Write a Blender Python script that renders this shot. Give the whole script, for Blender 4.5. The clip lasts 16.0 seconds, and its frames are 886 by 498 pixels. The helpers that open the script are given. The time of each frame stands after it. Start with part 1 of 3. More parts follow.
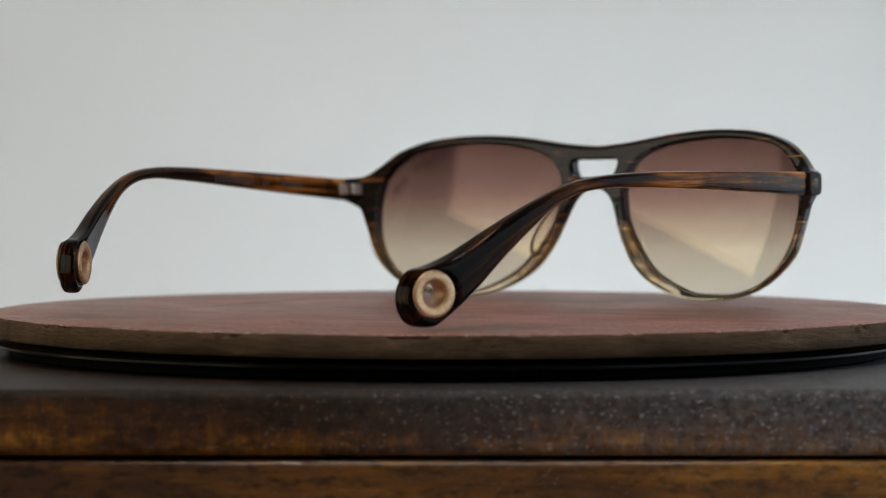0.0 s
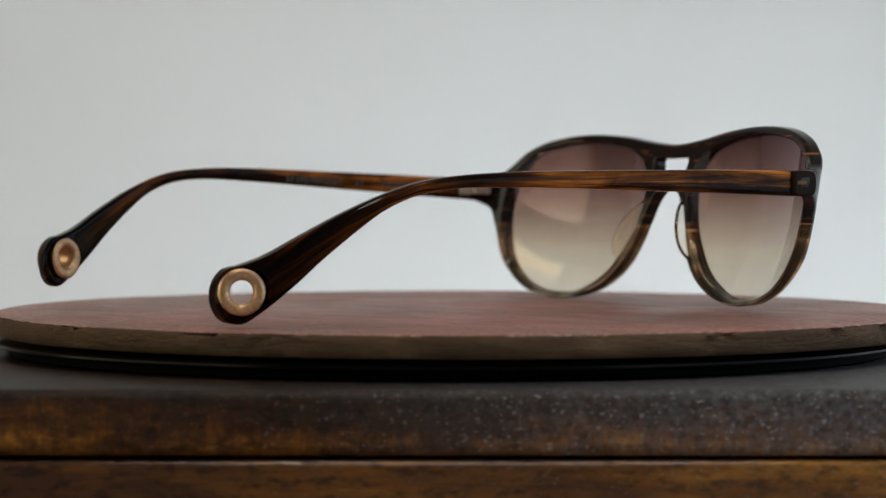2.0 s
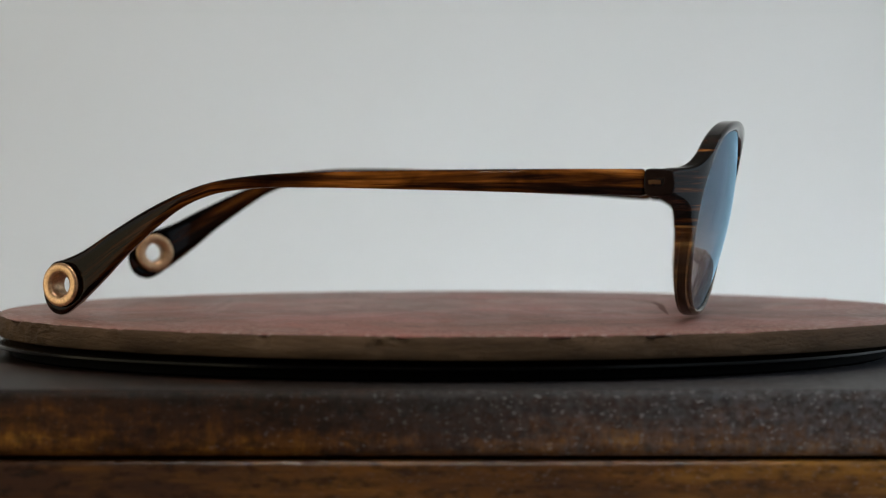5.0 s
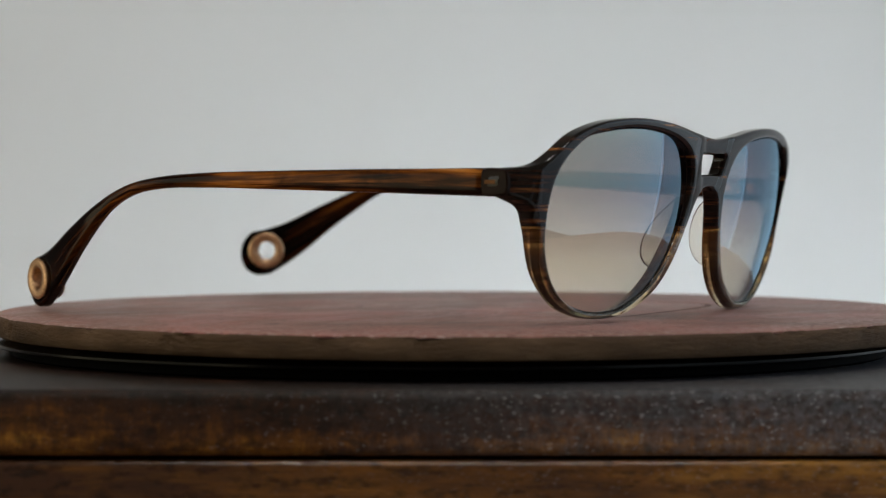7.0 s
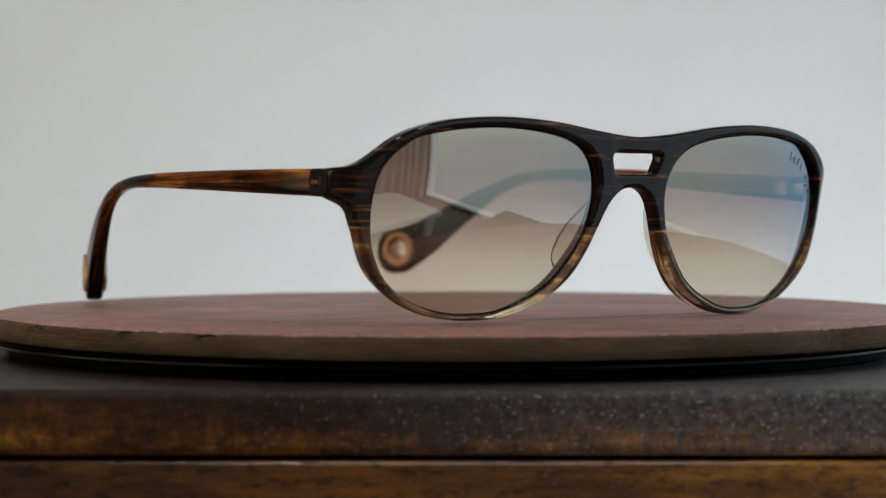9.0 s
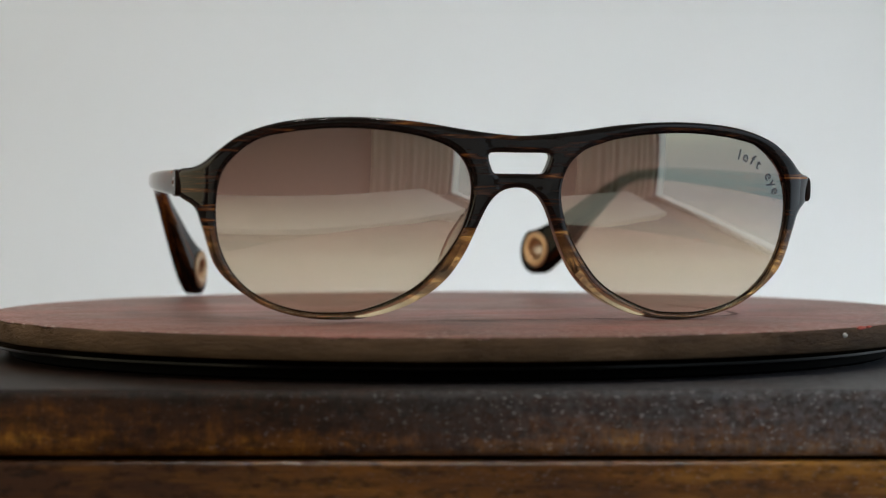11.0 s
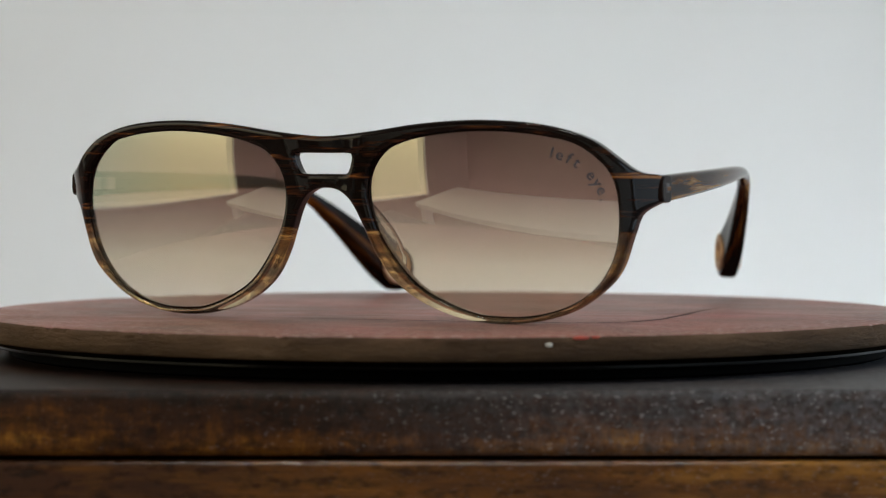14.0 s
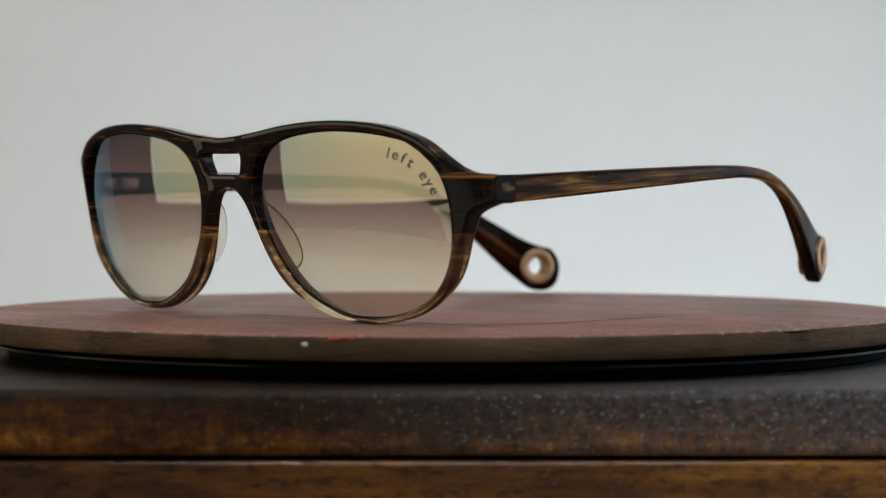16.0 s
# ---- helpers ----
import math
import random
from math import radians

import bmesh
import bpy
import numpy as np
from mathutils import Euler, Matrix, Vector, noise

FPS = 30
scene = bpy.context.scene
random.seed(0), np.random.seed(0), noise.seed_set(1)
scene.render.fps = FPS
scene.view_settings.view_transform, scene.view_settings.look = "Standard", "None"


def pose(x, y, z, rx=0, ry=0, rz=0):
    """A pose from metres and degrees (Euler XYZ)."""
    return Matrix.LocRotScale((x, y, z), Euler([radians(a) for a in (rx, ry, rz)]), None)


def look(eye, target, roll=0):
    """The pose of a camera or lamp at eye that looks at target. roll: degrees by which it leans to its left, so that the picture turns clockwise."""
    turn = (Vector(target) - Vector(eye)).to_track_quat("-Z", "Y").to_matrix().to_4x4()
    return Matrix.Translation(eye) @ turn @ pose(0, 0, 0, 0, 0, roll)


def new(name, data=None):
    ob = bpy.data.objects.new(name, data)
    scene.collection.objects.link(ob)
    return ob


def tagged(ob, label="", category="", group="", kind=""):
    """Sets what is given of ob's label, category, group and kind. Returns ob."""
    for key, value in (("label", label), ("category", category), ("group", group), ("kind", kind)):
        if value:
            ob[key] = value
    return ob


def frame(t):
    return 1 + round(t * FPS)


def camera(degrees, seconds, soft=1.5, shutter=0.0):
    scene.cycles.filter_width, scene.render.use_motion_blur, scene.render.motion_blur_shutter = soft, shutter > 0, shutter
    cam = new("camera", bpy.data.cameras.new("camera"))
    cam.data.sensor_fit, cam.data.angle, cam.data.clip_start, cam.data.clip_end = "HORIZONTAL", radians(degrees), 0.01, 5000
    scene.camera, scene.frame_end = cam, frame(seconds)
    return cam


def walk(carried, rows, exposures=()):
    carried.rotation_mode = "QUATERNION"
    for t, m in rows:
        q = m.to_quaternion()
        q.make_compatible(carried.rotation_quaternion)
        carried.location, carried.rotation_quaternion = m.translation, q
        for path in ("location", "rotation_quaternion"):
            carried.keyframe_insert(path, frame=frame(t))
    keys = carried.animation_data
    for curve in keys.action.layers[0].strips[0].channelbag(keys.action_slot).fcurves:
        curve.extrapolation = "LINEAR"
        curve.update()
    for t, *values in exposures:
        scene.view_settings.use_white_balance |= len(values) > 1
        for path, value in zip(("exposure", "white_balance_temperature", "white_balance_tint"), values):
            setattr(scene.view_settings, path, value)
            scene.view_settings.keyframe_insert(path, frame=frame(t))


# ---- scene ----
TOP = 0.760            # height of the platter's upper face
TURN = -11.99          # degrees a second, clockwise from above
SQUARE = 12.40         # the time at which the front faces the camera
SECONDS = 16.0


def turned(t, height):
    return pose(0, 0, height, 0, 0, -0.11 + TURN * (t - SQUARE))


# ---- camera ----
cam = camera(20.126, SECONDS, soft=1.1)
EYE = pose(-0.00145, -0.60694, TOP + 0.0287, 90 - 1.3236, 0, 0)
walk(cam, [(0, EYE), (SECONDS, EYE)],
     [(0, -0.04), (2.5, -0.07), (4, -0.13), (6.5, -0.21), (7.5, -0.16), (9, -0.10), (12.5, 0.04), (14, 0.03), (15.5, -0.05), (16, -0.07)])
cam.data.dof.use_dof = True
cam.data.dof.focus_distance = 0.558
cam.data.dof.aperture_fstop = 19

# ---- light ----
world = bpy.data.worlds.new("daylight")
scene.world = world
world.use_nodes = True
wn = world.node_tree.nodes
sky = wn.new("ShaderNodeTexSky")
sky.sky_type, sky.sun_disc = "NISHITA", False
sky.sun_elevation, sky.sun_rotation = radians(35), radians(200)
wn["Background"].inputs[1].default_value = 0.12
world.node_tree.links.new(sky.outputs[0], wn["Background"].inputs[0])


def area(name, m, sx, sy, watts, colour):
    lamp = bpy.data.lights.new(name, "AREA")
    lamp.shape, lamp.size, lamp.size_y, lamp.energy, lamp.color = "RECTANGLE", sx, sy, watts, colour
    ob = new(name, lamp)
    ob.matrix_world = m
    return ob


area("window_daylight", look((-1.66, -0.585, 0.92), (1.0, -0.585, 0.92)), 1.87, 1.36, 11.4, (1.0, 0.86, 0.55))
area("curtain_daylight", look((1.86, -0.53, 0.895), (-1.0, -0.53, 0.895)), 3.54, 1.71, 19.5, (0.74, 0.88, 1.0))

# ---- materials ----


def material(name):
    m = bpy.data.materials.new(name)
    m.use_nodes = True
    return m, m.node_tree.nodes, m.node_tree.links, m.node_tree.nodes["Principled BSDF"]


def ramp(nodes, stops, smooth="LINEAR"):
    r = nodes.new("ShaderNodeValToRGB")
    r.color_ramp.interpolation = smooth
    while len(r.color_ramp.elements) < len(stops):
        r.color_ramp.elements.new(0.5)
    for e, (p, c) in zip(r.color_ramp.elements, stops):
        e.position, e.color = p, (*c, 1) if len(c) == 3 else c
    return r


def noise_tex(nodes, links, scale, detail=4, stretch=(1, 1, 1), rough=0.55, distort=0.0):
    co = nodes.new("ShaderNodeTexCoord")
    mp = nodes.new("ShaderNodeMapping")
    mp.inputs["Scale"].default_value = stretch
    n = nodes.new("ShaderNodeTexNoise")
    n.inputs["Scale"].default_value, n.inputs["Detail"].default_value = scale, detail
    n.inputs["Roughness"].default_value, n.inputs["Distortion"].default_value = rough, distort
    links.new(co.outputs["Object"], mp.inputs[0])
    links.new(mp.outputs[0], n.inputs["Vector"])
    return n


def mixed(nodes, links, fac, a, b, mode="MIX"):
    m = nodes.new("ShaderNodeMix")
    m.data_type, m.blend_type = "RGBA", mode
    for socket, v in ((m.inputs[0], fac), (m.inputs[6], a), (m.inputs[7], b)):
        if isinstance(v, (int, float)):
            socket.default_value = v
        elif isinstance(v, tuple):
            socket.default_value = (*v, 1)
        else:
            links.new(v, socket)
    return m.outputs[2]


def bumped(nodes, links, bsdf, height, strength, distance):
    b = nodes.new("ShaderNodeBump")
    b.inputs["Strength"].default_value, b.inputs["Distance"].default_value = strength, distance
    links.new(height, b.inputs["Height"])
    links.new(b.outputs[0], bsdf.inputs["Normal"])


def plain(name, colour, rough, metal=0.0, vary=0.15, scale=400.0, shine=0.5):
    m, n, l, b = material(name)
    t = noise_tex(n, l, scale)
    dark = tuple(c * (1 - vary) for c in colour)
    light = tuple(min(1, c * (1 + vary)) for c in colour)
    l.new(ramp(n, [(0.3, dark), (0.7, light)]).outputs[0], b.inputs["Base Color"])
    l.new(t.outputs[0], n["Color Ramp"].inputs[0])
    b.inputs["Roughness"].default_value, b.inputs["Metallic"].default_value = rough, metal
    b.inputs["Specular IOR Level"].default_value = shine
    return m


def paint_wall(name, colour):
    m, n, l, b = material(name)
    big, fine = noise_tex(n, l, 1.3, 3), noise_tex(n, l, 220, 5)
    c = ramp(n, [(0.35, tuple(v * 0.96 for v in colour)), (0.65, colour)])
    l.new(big.outputs[0], c.inputs[0])
    l.new(c.outputs[0], b.inputs["Base Color"])
    b.inputs["Roughness"].default_value = 0.75
    bumped(n, l, b, fine.outputs[0], 0.15, 0.0006)
    return m


def stained_wood(name, amber, seat, sheen_dust, amber_heights=None, sawn=False):
    """Dark stained softwood, worn to amber in smeared patches and specked with dust; a patchy cool grey sheen is
    painted in towards +X. amber: how far it is worn. Given two heights, it goes from darker at the upper to more amber
    at the lower.
    """
    m, n, l, b = material(name)
    grain = noise_tex(n, l, 60, 6, (0.5, 6, 6), 0.6, 0.6)
    patch = noise_tex(n, l, 26 if sawn else 34, 4, (0.45, 1, 2.0) if sawn else (0.7, 1, 1.4), 0.5 if sawn else 0.62, 0.8 if sawn else 1.1)
    patch.noise_dimensions = "4D"
    patch.inputs["W"].default_value = seat
    smear = noise_tex(n, l, 300 if sawn else 560, 5, (0.16, 1, 1.1) if sawn else (1, 1, 0.5), 0.7)
    pits = noise_tex(n, l, 420, 3, (0.45, 1, 1), 0.6)
    dust = noise_tex(n, l, 1700, 2, (0.5, 1, 1.0))
    base = ramp(n, [(0.37, (0.018, 0.0115, 0.0085)), (0.48, (0.044, 0.0170, 0.0070)), (0.56, (0.125, 0.047, 0.0075)), (0.66, (0.34, 0.155, 0.020))])

    def scaled_sum(parts, start):
        total = start
        for tex, k in parts:
            f = n.new("ShaderNodeMath")
            f.operation = "MULTIPLY_ADD"
            f.inputs[1].default_value = k
            l.new(tex.outputs[0], f.inputs[0])
            if isinstance(total, float):
                f.inputs[2].default_value = total
            else:
                l.new(total, f.inputs[2])
            total = f.outputs[0]
        return total
    co = n.new("ShaderNodeTexCoord")
    sep = n.new("ShaderNodeSeparateXYZ")
    l.new(co.outputs["Object"], sep.inputs[0])
    wear = scaled_sum(((patch, 0.28), (grain, 0.12), (smear, 0.22)) if sawn else ((patch, 0.50), (grain, 0.18), (smear, 0.28)), amber)
    # Darker at the first height, more amber at the second.
    if amber_heights:
        tone_ramp = n.new("ShaderNodeMapRange")
        tone_ramp.inputs[1].default_value, tone_ramp.inputs[2].default_value = amber_heights[0], amber_heights[1]
        tone_ramp.inputs[3].default_value, tone_ramp.inputs[4].default_value = -0.130, 0.060
        l.new(sep.outputs[2], tone_ramp.inputs[0])
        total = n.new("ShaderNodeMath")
        l.new(tone_ramp.outputs[0], total.inputs[0])
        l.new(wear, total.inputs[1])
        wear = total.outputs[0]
    if sawn:
        ochre = n.new("ShaderNodeMapRange")
        ochre.inputs[1].default_value, ochre.inputs[2].default_value = -0.06, 0.07
        ochre.inputs[3].default_value, ochre.inputs[4].default_value = -0.005, 0.135
        l.new(sep.outputs[0], ochre.inputs[0])
        total = n.new("ShaderNodeMath")
        l.new(ochre.outputs[0], total.inputs[0])
        l.new(wear, total.inputs[1])
        wear = total.outputs[0]
    l.new(wear, base.inputs[0])
    pit = ramp(n, [(0.36, (0.25, 0.25, 0.25)), (0.50, (1, 1, 1))])
    l.new(pits.outputs[0], pit.inputs[0])
    col = mixed(n, l, 0.75, base.outputs[0], pit.outputs[0], "MULTIPLY")
    speck = ramp(n, [(0.62, (0, 0, 0)), (0.70, (1, 1, 1))])
    l.new(dust.outputs[0], speck.inputs[0])
    end = n.new("ShaderNodeMapRange")
    end.inputs[1].default_value, end.inputs[2].default_value = -0.03, 0.11
    l.new(sep.outputs[0], end.inputs[0])
    cloud = noise_tex(n, l, 620, 4, (0.8, 1, 0.8), 0.7)
    haze = ramp(n, [(0.38, (0.22, 0.22, 0.22)), (0.66, (1, 1, 1))])
    l.new(cloud.outputs[0], haze.inputs[0])
    # Cool grey sheen painted into the colour, stronger towards +X.
    cover = mixed(n, l, 1.0, end.outputs[0], haze.outputs[0], "MULTIPLY")
    cover = mixed(n, l, 1.0, cover, (sheen_dust, sheen_dust, sheen_dust), "MULTIPLY")
    col = mixed(n, l, cover, col, (0.190, 0.200, 0.220))
    # Dust specks, also denser towards +X.
    strewn = n.new("ShaderNodeMapRange")
    strewn.inputs[1].default_value, strewn.inputs[2].default_value = -0.05, 0.07
    strewn.inputs[3].default_value, strewn.inputs[4].default_value = 0.12 * sheen_dust, 0.15 + sheen_dust
    l.new(sep.outputs[0], strewn.inputs[0])
    col = mixed(n, l, mixed(n, l, 1.0, speck.outputs[0], strewn.outputs[0], "MULTIPLY"), col, (0.31, 0.31, 0.32))
    l.new(col, b.inputs["Base Color"])
    b.inputs["Roughness"].default_value = 0.22 if sawn else 0.44
    b.inputs["Specular IOR Level"].default_value = 0.40 if sawn else 0.18
    bumped(n, l, b, scaled_sum(((pits, 0.6), (smear, 0.5)), 0.0), 0.7, 0.0007)
    return m


def platter_face():
    """Reddish brown leather-like top with a dull sheen, faint scuffs and dark creases."""
    m, n, l, b = material("platter_face")
    big = noise_tex(n, l, 22, 4, (1, 1, 1), 0.6)
    fine = noise_tex(n, l, 700, 4)
    streak = noise_tex(n, l, 30, 5, (0.8, 1.5, 1), 0.6, 1.6)
    c = ramp(n, [(0.30, (0.18, 0.100, 0.080)), (0.50, (0.30, 0.135, 0.110)), (0.70, (0.42, 0.155, 0.130))])
    l.new(big.outputs[0], c.inputs[0])
    crease = ramp(n, [(0.490, (1, 1, 1)), (0.5, (0.30, 0.28, 0.28)), (0.510, (1, 1, 1))])
    l.new(streak.outputs[0], crease.inputs[0])
    worn = noise_tex(n, l, 1100, 3)
    flecks = ramp(n, [(0.36, (0.45, 0.42, 0.42)), (0.50, (1, 1, 1)), (0.66, (1.0, 1.0, 1.0)), (0.74, (2.2, 2.3, 2.3))])
    l.new(worn.outputs[0], flecks.inputs[0])
    tone = mixed(n, l, 0.7, c.outputs[0], crease.outputs[0], "MULTIPLY")
    tone = mixed(n, l, 0.8, tone, flecks.outputs[0], "MULTIPLY")
    co = n.new("ShaderNodeTexCoord")
    far = n.new("ShaderNodeVectorMath")
    far.operation = "LENGTH"
    l.new(co.outputs["Object"], far.inputs[0])
    ring = n.new("ShaderNodeMapRange")
    ring.inputs[1].default_value, ring.inputs[2].default_value = 0.082, 0.112
    l.new(far.outputs["Value"], ring.inputs[0])
    scuff = noise_tex(n, l, 520, 4, (1, 1, 1), 0.7)
    tone_ramp = ramp(n, [(0.52, (0, 0, 0)), (0.62, (0.8, 0.8, 0.8))])
    l.new(scuff.outputs[0], tone_ramp.inputs[0])
    l.new(mixed(n, l, mixed(n, l, 1.0, ring.outputs[0], tone_ramp.outputs[0], "MULTIPLY"), tone, (0.50, 0.38, 0.34)), b.inputs["Base Color"])
    r = ramp(n, [(0.3, (0.36, 0.36, 0.36)), (0.7, (0.55, 0.55, 0.55))])
    l.new(streak.outputs[0], r.inputs[0])
    l.new(r.outputs[0], b.inputs["Roughness"])
    bumped(n, l, b, fine.outputs[0], 0.6, 0.0004)
    return m


def platter_rim():
    m, n, l, b = material("platter_rim")
    big = noise_tex(n, l, 45, 5, (1, 1, 3))
    fine = noise_tex(n, l, 420, 6, (0.6, 0.6, 2.8), 0.65, 0.5)
    c = ramp(n, [(0.3, (0.058, 0.034, 0.019)), (0.55, (0.102, 0.062, 0.034)), (0.75, (0.155, 0.098, 0.057))])
    l.new(big.outputs[0], c.inputs[0])
    l.new(c.outputs[0], b.inputs["Base Color"])
    b.inputs["Roughness"].default_value = 0.8
    b.inputs["Specular IOR Level"].default_value = 0.2
    bumped(n, l, b, fine.outputs[0], 0.9, 0.0012)
    return m


def acetate_front():
    """Layered acetate: almost black brown above, amber streaks at mid height, pale clear honey below."""
    m, n, l, b = material("layered_acetate")
    co = n.new("ShaderNodeTexCoord")
    sep = n.new("ShaderNodeSeparateXYZ")
    l.new(co.outputs["Object"], sep.inputs[0])
    h = n.new("ShaderNodeMapRange")
    h.inputs[1].default_value, h.inputs[2].default_value = 0.0, 0.045
    l.new(sep.outputs[2], h.inputs[0])
    streak = noise_tex(n, l, 60, 3, (1.1, 0.6, 13), 0.6, 0.3)
    dark = ramp(n, [(0.53, (0.006, 0.004, 0.003)), (0.60, (0.024, 0.009, 0.005)), (0.66, (0.085, 0.028, 0.008)), (0.72, (0.28, 0.11, 0.025))])
    l.new(streak.outputs[0], dark.inputs[0])
    amber = ramp(n, [(0.36, (0.050, 0.017, 0.006)), (0.52, (0.24, 0.085, 0.018)), (0.63, (0.88, 0.50, 0.15))])
    l.new(streak.outputs[0], amber.inputs[0])
    low = ramp(n, [(0.02, (1, 1, 1)), (0.08, (0.75, 0.75, 0.75)), (0.15, (0.18, 0.18, 0.18)), (0.43, (0, 0, 0))])
    l.new(h.outputs[0], low.inputs[0])
    honey = mixed(n, l, low.outputs[0], amber.outputs[0], (0.96, 0.80, 0.52))
    step = ramp(n, [(0.452, (0, 0, 0)), (0.462, (1, 1, 1))])
    l.new(h.outputs[0], step.inputs[0])
    l.new(mixed(n, l, step.outputs[0], honey, dark.outputs[0]), b.inputs["Base Color"])
    tr = ramp(n, [(0.05, (1.0, 1.0, 1.0)), (0.24, (0.92, 0.92, 0.92)), (0.452, (0.60, 0.60, 0.60)), (0.462, (0.0, 0.0, 0.0))])
    l.new(h.outputs[0], tr.inputs[0])
    l.new(tr.outputs[0], b.inputs["Transmission Weight"])
    b.inputs["IOR"].default_value, b.inputs["Roughness"].default_value = 1.49, 0.03
    b.inputs["Specular IOR Level"].default_value = 0.27
    return m


def acetate_temple():
    """Tortoise acetate streaked lengthways, dark at the tip."""
    m, n, l, b = material("tortoise_acetate")
    streak = noise_tex(n, l, 48, 5, (0.38, 7.0, 1.5), 0.55, 0.5)
    co = n.new("ShaderNodeAttribute")
    co.attribute_name = "grain"
    l.new(co.outputs["Vector"], streak.inputs["Vector"].links[0].from_node.inputs[0])
    sep = n.new("ShaderNodeSeparateXYZ")
    l.new(co.outputs["Vector"], sep.inputs[0])
    along = n.new("ShaderNodeMapRange")
    along.inputs[1].default_value, along.inputs[2].default_value = 0.0, 0.160
    l.new(sep.outputs[0], along.inputs[0])
    c = ramp(n, [(0.37, (0.008, 0.004, 0.003)), (0.47, (0.034, 0.011, 0.004)), (0.54, (0.175, 0.054, 0.009)), (0.61, (0.47, 0.165, 0.026)), (0.72, (0.62, 0.30, 0.075))])
    layer = n.new("ShaderNodeMapRange")
    layer.inputs[1].default_value, layer.inputs[2].default_value = 0.305, 0.315
    layer.inputs[4].default_value = 0.85
    l.new(sep.outputs[2], layer.inputs[0])
    l.new(streak.outputs[0], c.inputs[0])
    tip = ramp(n, [(0.74, (1, 1, 1)), (0.92, (0.10, 0.07, 0.06))])
    l.new(along.outputs[0], tip.inputs[0])
    gold = ramp(n, [(0.42, (0.024, 0.010, 0.004)), (0.51, (0.17, 0.075, 0.020)), (0.60, (0.56, 0.32, 0.10))])
    l.new(streak.outputs[0], gold.inputs[0])
    cloud = noise_tex(n, l, 48, 3, (1.15, 2.2, 1.5), 0.5, 0.6)
    l.new(co.outputs["Vector"], cloud.inputs["Vector"].links[0].from_node.inputs[0])
    blotch = ramp(n, [(0.36, (0.22, 0.18, 0.17)), (0.47, (0.66, 0.62, 0.60)), (0.60, (1.0, 1.0, 1.0))])
    l.new(cloud.outputs[0], blotch.inputs[0])
    shell = mixed(n, l, 1.0, mixed(n, l, layer.outputs[0], c.outputs[0], gold.outputs[0]), blotch.outputs[0], "MULTIPLY")
    l.new(mixed(n, l, 1.0, shell, tip.outputs[0], "MULTIPLY"), b.inputs["Base Color"])
    b.inputs["Transmission Weight"].default_value = 0.04
    b.inputs["Specular IOR Level"].default_value = 0.07
    b.inputs["IOR"].default_value, b.inputs["Roughness"].default_value = 1.49, 0.06
    return m


def tinted_lens(name, f0, near, graze):
    """Brown gradient tint, dark above and nearly clear below, under a hard glossy coat of reflectance f0."""
    m, n, l, b = material(name)
    n.remove(b)
    co = n.new("ShaderNodeTexCoord")
    sep = n.new("ShaderNodeSeparateXYZ")
    l.new(co.outputs["Object"], sep.inputs[0])
    h = n.new("ShaderNodeMapRange")
    h.inputs[1].default_value, h.inputs[2].default_value = 0.0, 0.045
    l.new(sep.outputs[2], h.inputs[0])
    tint = ramp(n, [(0.02, (0.93, 0.88, 0.80)), (0.30, (0.83, 0.75, 0.65)), (0.62, (0.50, 0.370, 0.328)), (0.95, (0.272, 0.176, 0.162))])
    l.new(h.outputs[0], tint.inputs[0])
    clear = n.new("ShaderNodeBsdfTransparent")
    l.new(tint.outputs[0], clear.inputs[0])
    face = n.new("ShaderNodeLayerWeight")
    hue = ramp(n, [(0.20, near), (0.58, graze)])
    l.new(face.outputs["Facing"], hue.inputs[0])
    gloss = n.new("ShaderNodeBsdfGlossy")
    gloss.inputs["Roughness"].default_value = 0.03
    l.new(hue.outputs[0], gloss.inputs["Color"])
    power = n.new("ShaderNodeMath")
    power.operation, power.inputs[1].default_value = "POWER", 5.0
    l.new(face.outputs["Facing"], power.inputs[0])
    amount = n.new("ShaderNodeMapRange")
    amount.inputs[3].default_value, amount.inputs[4].default_value = f0, 1.0
    l.new(power.outputs[0], amount.inputs[0])
    mix = n.new("ShaderNodeMixShader")
    l.new(amount.outputs[0], mix.inputs[0])
    l.new(clear.outputs[0], mix.inputs[1])
    l.new(gloss.outputs[0], mix.inputs[2])
    l.new(mix.outputs[0], n["Material Output"].inputs[0])
    return m


def clear_acetate():
    m, n, l, b = material("clear_acetate")
    b.inputs["Base Color"].default_value = (0.95, 0.90, 0.80, 1)
    b.inputs["Transmission Weight"].default_value = 1.0
    b.inputs["Roughness"].default_value, b.inputs["IOR"].default_value = 0.04, 1.49
    return m


WALL = paint_wall("wall_paint", (0.795, 0.82, 0.84))
WARM_WALL = paint_wall("warm_wall_paint", (0.37, 0.29, 0.25))
# Glow of the added uplight that brightens the lower wall.
FILL_GLOW, up_nodes, up_links, up_bsdf = material("wall_fill_diffuser")
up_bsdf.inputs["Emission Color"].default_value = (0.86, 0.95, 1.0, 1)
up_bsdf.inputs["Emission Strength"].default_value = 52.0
GLOW, glow_nodes, glow_links, glow_bsdf = material("lamp_diffuser")
glow_bsdf.inputs["Emission Color"].default_value = (1.0, 0.97, 0.93, 1)
glow_bsdf.inputs["Emission Strength"].default_value = 62.0
CEILING = paint_wall("ceiling_paint", (0.62, 0.60, 0.57))
FLOOR = plain("floorboards", (0.20, 0.13, 0.085), 0.5, 0, 0.3, 9)
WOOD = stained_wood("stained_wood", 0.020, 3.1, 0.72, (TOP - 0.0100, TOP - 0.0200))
AMBER_WOOD = stained_wood("amber_wood", 0.150, 11.3, 0.06, None, True)
